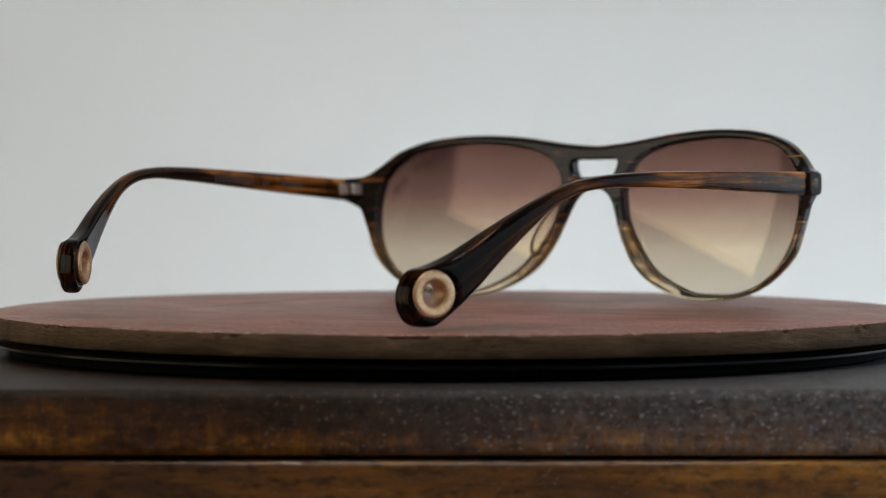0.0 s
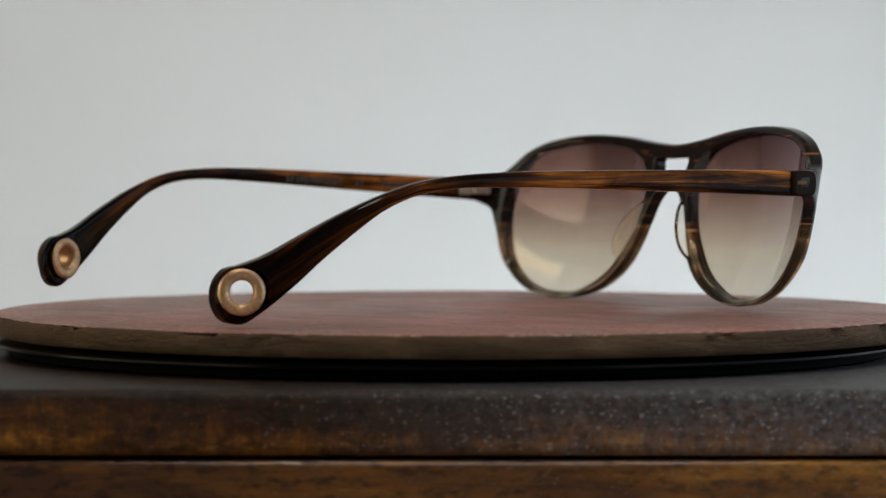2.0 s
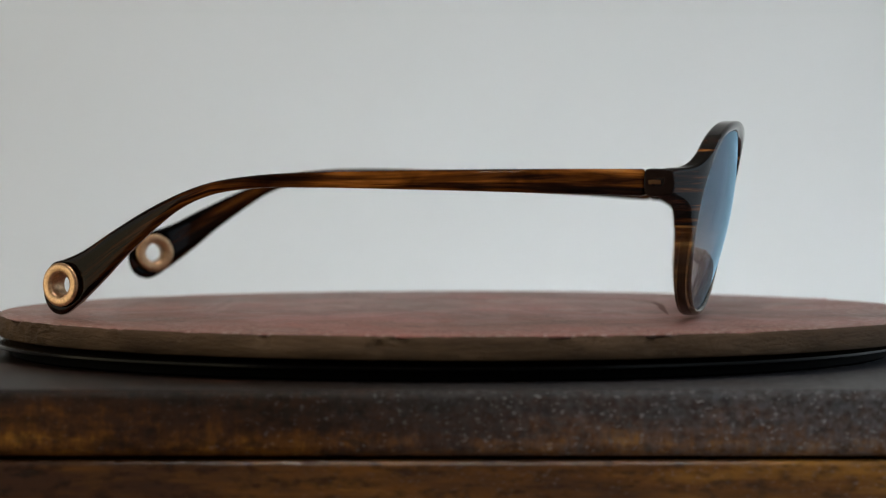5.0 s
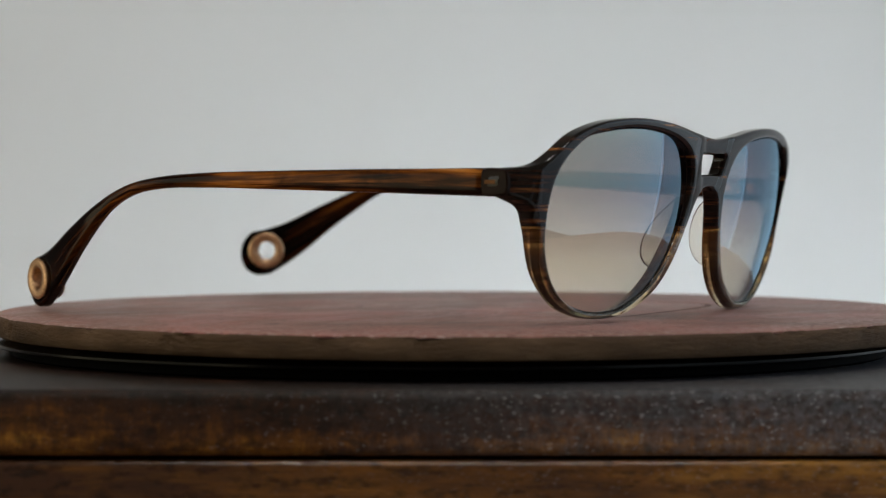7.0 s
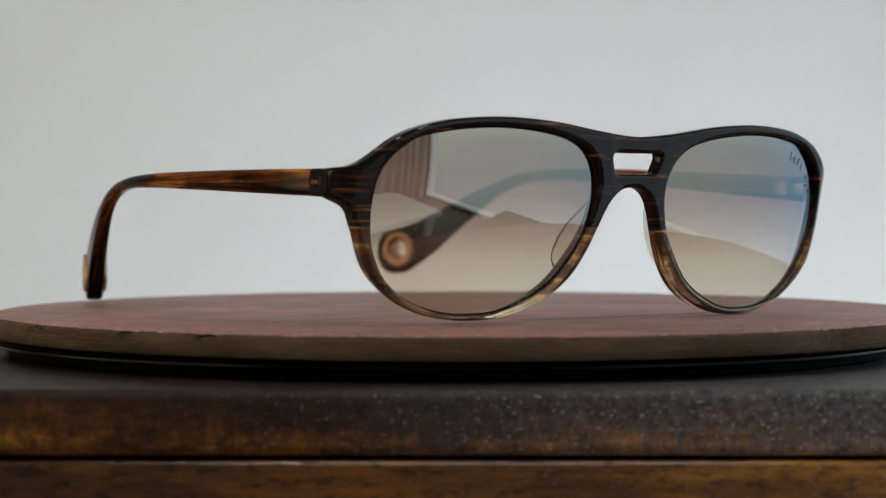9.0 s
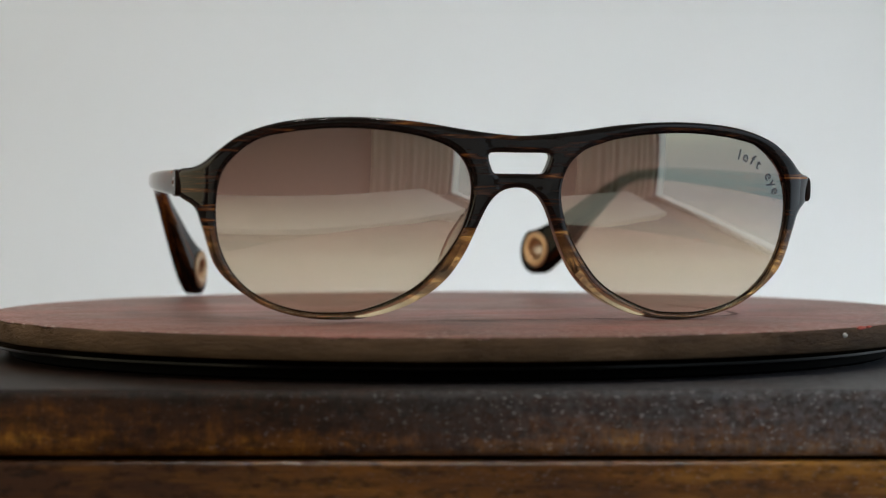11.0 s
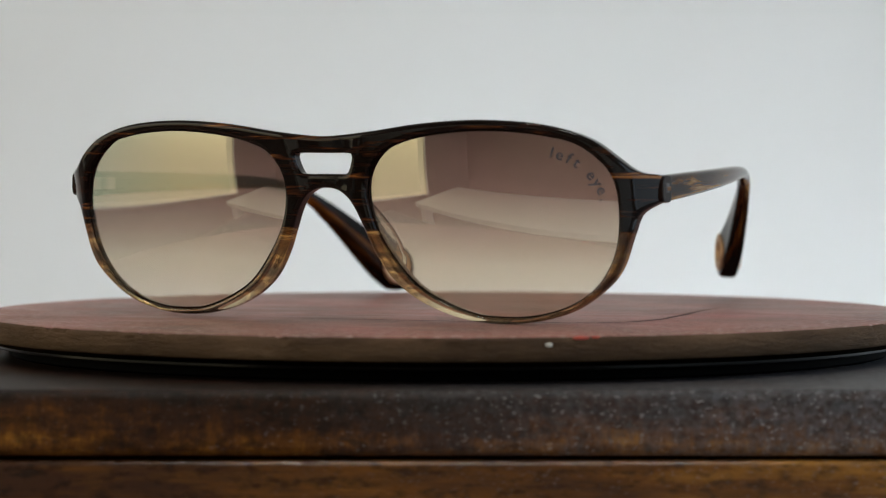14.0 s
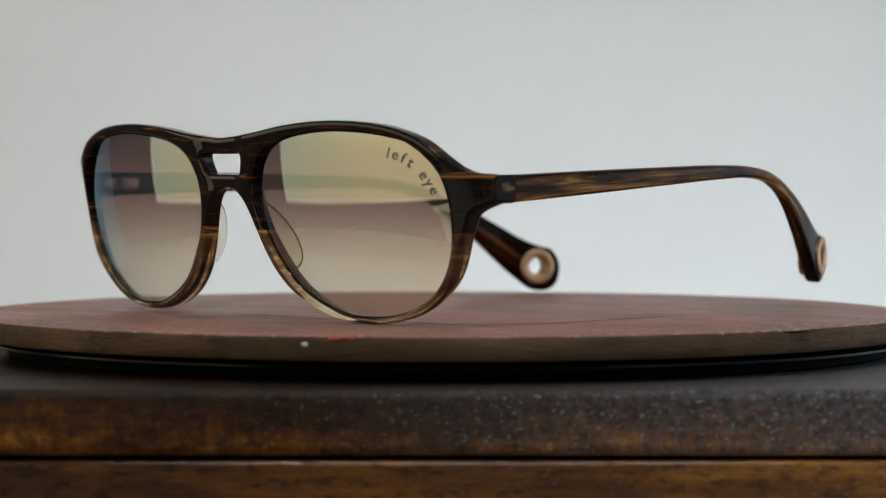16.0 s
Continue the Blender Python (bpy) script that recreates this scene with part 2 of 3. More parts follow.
FACE, RIM = platter_face(), platter_rim()
BLACK = plain("black_plastic", (0.0015, 0.0015, 0.0015), 0.22, 0, 0.15, 400, 0.10)
MATT_BLACK = plain("matt_black_plastic", (0.0012, 0.0012, 0.0012), 0.6, 0, 0.15, 400, 0.02)
ACETATE, TORTOISE, CLEAR = acetate_front(), acetate_temple(), clear_acetate()
LENS = tinted_lens("gradient_lens", 0.19, (0.97, 1.0, 0.84), (0.46, 0.76, 1.0))
LENS_BACK = tinted_lens("gradient_lens_back", 0.012, (0.80, 0.70, 1.0), (0.85, 0.80, 1.0))
DARK = plain("dark_acetate", (0.014, 0.008, 0.006), 0.2, 0, 0.4, 200, 0.05)
BONE = plain("brushed_brass", (0.54, 0.345, 0.20), 0.42, 1.0, 0.25, 1600)
STEEL = plain("hinge_steel", (0.62, 0.58, 0.52), 0.28, 1.0, 0.1, 900)
GOLD = plain("gold_inlay", (0.15, 0.075, 0.034), 0.6, 1.0, 0.1, 900)
INK = plain("lens_print", (0.05, 0.052, 0.065), 0.5)
FOIL = plain("foil_print", (0.055, 0.045, 0.040), 0.5, 0.2)
WHITE_SPOT = plain("white_paint_spot", (0.52, 0.51, 0.47), 0.7)
RED_SPOT = plain("red_paint_spot", (0.50, 0.09, 0.06), 0.6)
CLOTH = plain("cream_cloth", (0.80, 0.74, 0.63), 0.9, 0, 0.06, 700, 0.1)
SCORE = plain("scored_line", (0.145, 0.075, 0.065), 0.7, 0, 0.5, 900, 0.2)
FRAME_PAINT = plain("window_frame_paint", (0.84, 0.83, 0.80), 0.5, 0, 0.04, 60)

# ---- shape helpers ----


def part(name, bm, mat, parent=None, label="", basis=None, smooth=None, even=False):
    bmesh.ops.recalc_face_normals(bm, faces=bm.faces)
    me = bpy.data.meshes.new(name)
    if smooth:
        for f in bm.faces:
            f.smooth = True
        for e in bm.edges:
            e.smooth = not (e.is_manifold and e.calc_face_angle(0) > radians(smooth))
    bm.to_mesh(me)
    bm.free()
    me.materials.append(mat)
    ob = new(name, me)
    ob.parent = parent
    if basis is not None:
        ob.matrix_basis = basis
    if label:
        tagged(ob, label)
    if even:
        ob.modifiers.new("even_normals", "WEIGHTED_NORMAL").keep_sharp = True
    return ob


def box(x0, x1, y0, y1, z0, z1, bevel=0.0, seg=2):
    bm = bmesh.new()
    bmesh.ops.create_cube(bm, size=1)
    for v in bm.verts:
        v.co = Vector((x0 + (v.co.x + .5) * (x1 - x0), y0 + (v.co.y + .5) * (y1 - y0), z0 + (v.co.z + .5) * (z1 - z0)))
    if bevel:
        bmesh.ops.bevel(bm, geom=bm.edges[:], offset=bevel, segments=seg, affect="EDGES", profile=0.5)
    return bm


def lathe(profile, steps=96, closed=False, centre=(0, 0)):
    """Turns (radius, height) pairs round the upright axis."""
    bm = bmesh.new()
    rings = []
    for i in range(steps):
        a = 2 * math.pi * i / steps
        rings.append([bm.verts.new((centre[0] + r * math.cos(a), centre[1] + r * math.sin(a), z)) for r, z in profile])
    n = len(profile)
    for i in range(steps):
        a, b = rings[i], rings[(i + 1) % steps]
        for j in range(n if closed else n - 1):
            k = (j + 1) % n
            bm.faces.new((a[j], b[j], b[k], a[k]))
    if not closed:
        for j in (0, n - 1):
            bm.faces.new([r[j] for r in rings])
    return bm


def spline(points, step, closed=True):
    """A smooth curve through the points, resampled evenly."""
    p = np.array(points, float)
    n, out = len(p), []
    for i in range(n if closed else n - 1):
        if closed:
            a, b, c, d = p[i - 1], p[i], p[(i + 1) % n], p[(i + 2) % n]
        else:
            b, c = p[i], p[i + 1]
            a, d = (p[i - 1] if i else 2 * b - c), (p[i + 2] if i + 2 < n else 2 * c - b)
        t1 = max(np.linalg.norm(b - a), 1e-6) ** .5
        t2 = t1 + max(np.linalg.norm(c - b), 1e-6) ** .5
        t3 = t2 + max(np.linalg.norm(d - c), 1e-6) ** .5
        for t in np.linspace(t1, t2, 24, endpoint=False):
            a1 = a * (t1 - t) / t1 + b * t / t1
            a2 = b * (t2 - t) / (t2 - t1) + c * (t - t1) / (t2 - t1)
            a3 = c * (t3 - t) / (t3 - t2) + d * (t - t2) / (t3 - t2)
            b1 = a1 * (t2 - t) / t2 + a2 * t / t2
            b2 = a2 * (t3 - t) / (t3 - t1) + a3 * (t - t1) / (t3 - t1)
            out.append(b1 * (t2 - t) / (t2 - t1) + b2 * (t - t1) / (t2 - t1))
    if not closed:
        out.append(p[-1])
    o = np.array(out)
    q = np.vstack([o, o[:1]]) if closed else o
    s = np.r_[0, np.cumsum(np.linalg.norm(np.diff(q, axis=0), axis=1))]
    m = max(8, int(s[-1] / step))
    at = np.linspace(0, s[-1], m + (0 if closed else 1), endpoint=not closed)
    return np.stack([np.interp(at, s, q[:, 0]), np.interp(at, s, q[:, 1])], 1)


def within(points, poly):
    x, y = points[:, 0][:, None], points[:, 1][:, None]
    a, b = poly, np.roll(poly, -1, 0)
    cross = ((a[:, 1] > y) != (b[:, 1] > y)) & (x < (b[:, 0] - a[:, 0]) * (y - a[:, 1]) / (b[:, 1] - a[:, 1] + 1e-12) + a[:, 0])
    return cross.sum(1) % 2 == 1


def gap(points, loops):
    """Distance of each point from the nearest loop."""
    d = np.full(len(points), 1e9)
    for poly in loops:
        a, b = poly, np.roll(poly, -1, 0)
        ab = b - a
        t = np.clip(((points[:, None] - a) * ab).sum(2) / ((ab ** 2).sum(1) + 1e-12), 0, 1)
        d = np.minimum(d, np.linalg.norm(points[:, None] - (a + t[..., None] * ab), axis=2).min(1))
    return d


def inset(poly, d):
    """The loop moved inwards (d > 0) by d."""
    area2 = (poly[:, 0] * np.roll(poly[:, 1], -1) - poly[:, 1] * np.roll(poly[:, 0], -1)).sum()
    t = np.roll(poly, -1, 0) - np.roll(poly, 1, 0)
    t /= np.linalg.norm(t, axis=1)[:, None] + 1e-12
    n = np.stack([-t[:, 1], t[:, 0]], 1) * (1 if area2 > 0 else -1)
    return poly + n * d


def plate(outer, holes, rounding, place, grid=1.6, thick=lambda p: 1.0, grain=None):
    """A sheet with holes and rounded edges. place(x, y, w) sets each point; w runs from -1 (front) to 1 (back)."""
    from mathutils.geometry import delaunay_2d_cdt
    loops = [outer, *holes]
    pts, edges = [], []
    for poly in loops:
        k = len(pts)
        pts += [tuple(q) for q in poly]
        edges += [(k + i, k + (i + 1) % len(poly)) for i in range(len(poly))]
    extra, depth = [], [0.0] * len(pts)
    for i, poly in enumerate(loops):
        for d in (0.12, 0.32, 0.6, 1.0, 1.35):
            q = inset(poly, d * rounding * (1 if i == 0 else -1))
            ok = within(q, outer)
            for h in holes:
                ok &= ~within(q, h)
            ok &= gap(q, loops) > d * rounding * 0.93
            extra.append(q[ok])
            depth += [min(d, 1.0) * rounding] * int(ok.sum())
    lo, hi = outer.min(0), outer.max(0)
    gx, gy = np.meshgrid(np.arange(lo[0], hi[0], grid), np.arange(lo[1], hi[1], grid))
    g = np.stack([gx.ravel(), gy.ravel()], 1)
    ok = within(g, outer)
    for h in holes:
        ok &= ~within(g, h)
    g = g[ok]
    extra.append(g[gap(g, loops) > rounding * 1.35 + grid * 0.3])
    depth += [rounding] * len(extra[-1])
    pts += [tuple(q) for q in np.vstack(extra)]
    vs, _, tris, origin, *_ = delaunay_2d_cdt([Vector(q) for q in pts], edges, [], 0, 1e-5)
    P = np.array([tuple(v) for v in vs])
    T = np.array([t for t in tris if len(t) == 3])
    c = P[T].mean(1)
    ok = within(c, outer)
    for h in holes:
        ok &= ~within(c, h)
    T = T[ok]
    d = np.array([depth[o[0]] if len(o) else 0.0 for o in origin])
    drop = rounding - np.sqrt(np.maximum(rounding ** 2 - (rounding - d) ** 2, 0))
    bm = bmesh.new()
    layer = bm.verts.layers.float_vector.new("grain") if grain else None
    sides = []
    for w in (-1, 1):
        sides.append([bm.verts.new(place(x, y, w * (thick((x, y)) / 2 - f))) for (x, y), f in zip(P, drop)])
    if grain:
        for w, row in zip((-1, 1), sides):
            for v, (x, y) in zip(row, P):
                v[layer] = Vector(grain(x, y, w))
    count = {}
    for t in T:
        bm.faces.new([sides[0][i] for i in t])
        bm.faces.new([sides[1][i] for i in reversed(t)])
        for i in range(3):
            e = tuple(sorted((int(t[i]), int(t[(i + 1) % 3]))))
            count[e] = count.get(e, 0) + 1
    for (i, j), k in count.items():
        if k == 1:
            bm.faces.new((sides[0][i], sides[0][j], sides[1][j], sides[1][i]))
    for v in [v for v in bm.verts if not v.link_faces]:
        bm.verts.remove(v)
    return bm


def scaled(bm, k=0.001):
    for v in bm.verts:
        v.co *= k
    return bm


# ---- the room ----
X0, X1, Y0, Y1, HIGH = -1.65, 1.85, -2.40, 1.25, 2.5


def wall(name, bm, mat, label):
    return tagged(part(name, bm, mat), label, "wall", kind="structure")


def wall_with_opening(name, mat, x0, x1, y0, y1, oy0, oy1, oz0, oz1, label, rise=0.0):
    """A side wall in one mesh round its window opening. rise: how much higher the sill lies at its far end."""
    bm = bmesh.new()
    for a, b, c, d in ((y0, oy0, 0, HIGH), (oy1, y1, 0, HIGH), (oy0, oy1, 0, oz0), (oy0, oy1, oz1, HIGH)):
        k = len(bm.verts)
        bmesh.ops.create_cube(bm, size=1)
        bm.verts.ensure_lookup_table()
        for v in bm.verts[k:]:
            v.co = Vector((x0 + (v.co.x + .5) * (x1 - x0), a + (v.co.y + .5) * (b - a), c + (v.co.z + .5) * (d - c)))
            if d == oz0 and v.co.z > c and v.co.y > (a + b) / 2:
                v.co.z += rise
    return wall(name, bm, mat, label)


wall("wall_north", box(X0, X1, Y1, Y1 + 0.12, 0, HIGH), WALL, "smooth matt white painted wall behind the turntable")
wall("wall_south", box(X0, X1, Y0 - 0.12, Y0, 0, HIGH), WARM_WALL, "plain warm grey-brown painted wall")
wall_with_opening("wall_west", WARM_WALL, X0 - 0.12, X0, Y0 - .12, Y1 + .12, -1.52, 0.35, 0.24, 1.60, "warm painted wall with a window opening", 0.24)
wall_with_opening("wall_east", WALL, X1, X1 + 0.12, Y0 - .12, Y1 + .12, -2.30, 1.24, 0.04, 1.75, "white painted wall with a window opening")
tagged(part("floor", box(X0 - .12, X1 + .12, Y0 - .12, Y1 + .12, -0.1, 0), FLOOR), "brown floor of plain boards", "floor", kind="structure")
tagged(part("ceiling", box(X0 - .12, X1 + .12, Y0 - .12, Y1 + .12, HIGH, HIGH + .1), CEILING), "plain off-white ceiling", "ceiling", kind="structure")


def window_trim(name, x, y0, y1, z0, z1, label, rise=0.0):
    """Flat boards round a window opening, on the room side."""
    ob = tagged(new(name), label, "window", kind="structure")
    w = 0.009
    for a, b, c, d in ((y0 - w, y1 + w, z1, z1 + w), (y0, y1, z0 - w, z0), (y0 - w, y0, z0, z1), (y1, y1 + w, z0 + rise, z1)):
        bm = box(x - 0.012, x + 0.012, a + 0.001, b - 0.001, c + 0.001, d - 0.001, 0.003)
        if d == z0:
            for v in bm.verts:
                v.co.z += rise * (v.co.y - a) / (b - a)
        part("window_frame", bm, FRAME_PAINT, ob)


window_trim("window_1", X0 + 0.0125, -1.52, 0.35, 0.24, 1.60, "wide white-framed window in the warm wall", 0.24)
window_trim("window_2", X1 - 0.0125, -2.30, 1.22, 0.04, 1.75, "wide white-framed window in the white wall")


def ceiling_lamp(x, y):
    ob = tagged(new("ceiling_lamp"), "small round white ceiling lamp, switched on", "lamp", "ceiling lamps")
    ob.location = (x, y, HIGH)
    part("housing", lathe([(0.0004, 0), (0.102, 0), (0.102, -0.035), (0.096, -0.040), (0.092, -0.036), (0.0004, -0.036)], 48), FRAME_PAINT, ob, smooth=40)
    part("diffuser", lathe([(0.0004, -0.0365), (0.090, -0.0365), (0.084, -0.043), (0.0004, -0.046)], 48), GLOW, ob, "glowing frosted diffuser", smooth=60)


ceiling_lamp(-0.22, -0.75)
ceiling_lamp(0.34, -0.55)
ceiling_lamp(0.05, -1.50)


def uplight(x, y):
    """An unseen low lamp, added on the floor behind the stand to brighten the wall from below."""
    ob = tagged(new("added_uplight"), "unseen round uplight added behind the stand to brighten the wall", "lamp")
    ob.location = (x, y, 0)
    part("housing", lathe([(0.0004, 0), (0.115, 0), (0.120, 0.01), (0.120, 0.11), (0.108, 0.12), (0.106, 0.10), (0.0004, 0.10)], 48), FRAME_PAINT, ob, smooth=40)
    part("diffuser", lathe([(0.0004, 0.1005), (0.1045, 0.1005), (0.100, 0.112), (0.0004, 0.118)], 48), FILL_GLOW, ob, "glowing frosted diffuser", smooth=60)


# Out of view; added only to make the wall brighter towards the bottom.
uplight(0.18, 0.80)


def low_table(x0, x1, y0, y1, z0, z1):
    ob = tagged(new("low_table"), "long low white table with four square legs", "table")
    part("tabletop", box(x0, x1, y0, y1, z0, z1, 0.004), FRAME_PAINT, ob, smooth=40)
    for x in (x0 + .03, x1 - .11):
        for y in (y0 + .03, y1 - .11):
            part("leg", box(x, x + .08, y, y + .08, 0, z0 - 0.0005, 0.003), FRAME_PAINT, ob)


low_table(-1.38, 1.02, -1.78, -1.10, 0.262, 0.30)


def curtain(x0, x1, z0, z1):
    """A hanging cloth in even folds under a rod."""
    ob = tagged(new("curtain"), "long cream curtain in soft folds on a rod", "curtain")
    ob.location = (x0, Y0 + 0.10, z0)
    bm = bmesh.new()
    n = 160
    cols = []
    for i in range(n + 1):
        f = i / n
        x = f * (x1 - x0)
        y = 0.014 * math.sin(f * 2 * math.pi * 11 + 0.8 * math.sin(f * 17)) + 0.008 * math.sin(f * 41)
        cols.append([bm.verts.new((x, y * (0.75 + 0.25 * (1 - k / 6)), k / 6 * (z1 - z0))) for k in range(7)])
    for a, b in zip(cols, cols[1:]):
        for k in range(6):
            bm.faces.new((a[k], b[k], b[k + 1], a[k + 1]))
    bmesh.ops.solidify(bm, geom=bm.faces[:], thickness=0.003)
    part("cloth", bm, CLOTH, ob, smooth=60)
    part("rod", box(-0.05, x1 - x0 + 0.03, -0.012, 0.012, z1 - z0 + 0.002, z1 - z0 + 0.026, 0.008), STEEL, ob, "steel rod", smooth=40)


curtain(0.58, X1 - 0.06, 0.02, 2.05)

# ---- the wooden stand ----
SLAB = TOP - 0.0097
FRONT = -0.1240


def stand():
    ob = tagged(new("wooden_stand"), "dark-stained worn wooden stand with an overhanging top board", "stand")
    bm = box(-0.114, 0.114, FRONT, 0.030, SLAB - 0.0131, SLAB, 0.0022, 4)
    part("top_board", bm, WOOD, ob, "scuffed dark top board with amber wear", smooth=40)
    bm = box(-0.1125, 0.1125, FRONT + 0.0002, FRONT + 0.018, 0.02, SLAB - 0.0139, 0.0012, 4)
    part("front_board", bm, AMBER_WOOD, ob, "amber-brown front board", smooth=40)
    for x in (-0.1125, 0.0965):
        part("side_board", box(x, x + 0.016, FRONT + 0.0185, 0.027, 0.02, SLAB - 0.0132, 0.001, 2), WOOD, ob, smooth=40)
    part("back_board", box(-0.096, 0.096, 0.010, 0.026, 0.02, SLAB - 0.0132, 0.001, 2), WOOD, ob, smooth=40)
    part("plinth", box(-0.110, 0.110, FRONT + 0.004, 0.024, 0.0, 0.0198), WOOD, ob)


stand()

# ---- the turntable ----
MM = 0.001
OFF = (0.00085, -0.0039)


def turntable():
    ob = tagged(new("turntable"), "flat black turntable with a reddish-brown round platter, turning", "turntable")
    ob.location = (0, 0, SLAB)
    part("base", lathe([(0.0004, 0.0), (0.1050, 0.0), (0.1056, 0.0005), (0.1056, 0.0021), (0.1050, 0.0024), (0.0004, 0.0024)], 160), MATT_BLACK, ob, "thin black plastic base", smooth=40)
    prof = [(0.0004, 0.00242), (0.1096, 0.0025), (0.1102, 0.0028), (0.1102, 0.0033), (0.1096, 0.0036), (0.0004, 0.0043)]
    part("flange", lathe(prof, 160), BLACK, ob, "thin glossy black flange", smooth=40)
    part("bearing", lathe([(0.0004, 0.00431), (0.050, 0.00431), (0.050, 0.0047), (0.0004, 0.0047)], 64), BLACK, ob, smooth=40)
    return ob


TABLE = turntable()


def platter():
    r, th, steps = 0.1127, 0.0050, 900
    bm = bmesh.new()
    prof = [(r - 0.0009, -th), (r - 0.0003, -th + 0.0004), (r, -th * 0.6), (r, -th * 0.28), (r - 0.0002, -0.0007), (r - 0.0007, -0.0002)]
    rings = []
    for i in range(steps):
        a = 2 * math.pi * i / steps
        ring = []
        for k, (q, z) in enumerate(prof):
            w = noise.noise(Vector((math.cos(a) * 9, math.sin(a) * 9, k * .7)))
            f = noise.noise(Vector((math.cos(a) * 40, math.sin(a) * 40, k * 1.3)))
            chip = max(0, noise.noise(Vector((math.cos(a) * 6 + 3, math.sin(a) * 6, 5))) + 0.10)
            q2 = q + 0.0001 * w + (0.00012 * f + 0.0035 * chip * min(0, f)) * (1 if k >= 3 else 0.5)
            ring.append(bm.verts.new((OFF[0] + q2 * math.cos(a), OFF[1] + q2 * math.sin(a), z + 0.0042 * chip * min(0, f) * (k >= 4))))
        rings.append(ring)
    for i in range(steps):
        a, b = rings[i], rings[(i + 1) % steps]
        for j in range(len(prof) - 1):
            bm.faces.new((a[j], b[j], b[j + 1], a[j + 1]))
    bm.faces.new([q[0] for q in rings])
    bm.faces.new([q[-1] for q in rings])
    ob = part("platter", bm, RIM, TABLE, "thin round platter with a matt olive-brown chipped edge", smooth=50)
    part("top_sheet", lathe([(0.0004, -0.0006), (r - 0.0012, -0.0006), (r - 0.0008, -0.0003), (r - 0.0012, 0.0), (0.0004, 0.0)], 240, centre=OFF), FACE, ob,
         "dull reddish-brown top face with fine creases", smooth=40)
    bm = bmesh.new()
    line = spline([(-0.028, -0.0515), (0.0, -0.052), (0.030, -0.0525), (0.046, -0.0505), (0.056, -0.044), (0.060, -0.032), (0.0605, -0.010), (0.0598, 0.014), (0.0605, 0.034)], 0.0008, False)
    side = np.gradient(line, axis=0)
    side /= np.linalg.norm(side, axis=1)[:, None]
    rows = []
    for k, ((x, y), (dx, dy)) in enumerate(zip(line, side)):
        f = k / (len(line) - 1)
        half = (0.0008 + 0.0006 * noise.noise(Vector((x * 900, y * 900, 2)))) * min(1, 5 * f, 5 * (1 - f)) + 0.00003
        x += 0.0005 * noise.noise(Vector((x * 120, y * 120, 7)))
        rows.append([bm.verts.new((x - dy * d, y + dx * d, 0.00004)) for d in (-half, half)])
    for a, b in zip(rows, rows[1:]):
        bm.faces.new((a[0], a[1], b[1], b[0]))
    part("scored_line", bm, SCORE, ob, "dark worn scored line, broken off at both ends")
    for name, mat, at, size, low, label in (("paint_spot", WHITE_SPOT, -60.5, (0.0008, 0.0005, 0.0005), -0.0016, "white paint spot"),
                                            ("paint_spot", RED_SPOT, -57.2, (0.0017, 0.0006, 0.0004), -0.0003, "red paint fleck"),
                                            ("paint_spot", RED_SPOT, -55.6, (0.0009, 0.0005, 0.0003), -0.0002, "red paint fleck")):
        bm = bmesh.new()
        bmesh.ops.create_icosphere(bm, subdivisions=2, radius=1)
        for v in bm.verts:
            v.co *= 1 + 0.35 * noise.noise(v.co * 2 + Vector((at, 0, 0)))
            v.co = Vector(v.co[i] * size[i] for i in range(3))
        a = radians(at)
        part(name, bm, mat, ob, label, pose(OFF[0] + (r - .0001) * math.cos(a), OFF[1] + (r - .0001) * math.sin(a), low, 0, 0, at + 90), smooth=60)
    return ob


PLATTER = platter()

# ---- the sunglasses ----
GLASSES = tagged(new("sunglasses"), "brown tortoise acetate sunglasses with gradient lenses, temples open", "sunglasses")
SKEW = pose(-5.35 * MM, -70.2 * MM, 0.03 * MM, 0, 0.55, -3.8)
TILT, WRAP = math.tan(radians(11.5)), 285.0


def sag(u, z):
    """How far back the front's face lies, in millimetres."""
    return u * u / 2 / WRAP + (37 - z) * TILT + 0.08 * max(0, abs(u) - 63.5) ** 2


def mirror(half):
    return half + [(-u, z) for u, z in reversed(half)]


OUTLINE = [(1, 40.7), (6, 41.1), (12, 41.8), (24, 43.5), (37, 44.2), (49, 43.4), (55.5, 41.9), (60.5, 39.8), (64.8, 36.5), (67.5, 34.1), (69.3, 33.2),
           (71.7, 32.8), (72.5, 31.9), (72.5, 28.2), (71.7, 27.0), (68.7, 24.6), (67.2, 20.6), (63.8, 11.6), (56, 4.6), (50, 2.0), (43.5, 0.7),
           (37.5, 0.45), (31, 1.1), (24.8, 2.9), (18.6, 6.1), (14.2, 10.1), (11, 15.1), (8.6, 20.6), (6.7, 25), (5, 27.5), (3, 28.9), (1, 29.4)]
OPENING = [(64.7, 26.8), (63.2, 33.2), (57, 39.0), (50.4, 40.9), (37.6, 42.0), (25.1, 41.0), (18.9, 39.6), (14, 37.4), (10.9, 33.7), (9.8, 28.8),
           (11.2, 21.7), (14.5, 15.4), (20.9, 8.0), (32.4, 2.6), (38.8, 1.9), (45.3, 2.2), (51.8, 3.9), (56.9, 6.7), (60.8, 10.7), (63.8, 17)]
WINDOW = [(0, 37.0), (5.6, 37.0), (6.7, 36.8), (6.9, 36.2), (5.9, 33.2), (5.4, 32.6), (4.4, 32.5), (0, 32.5)]


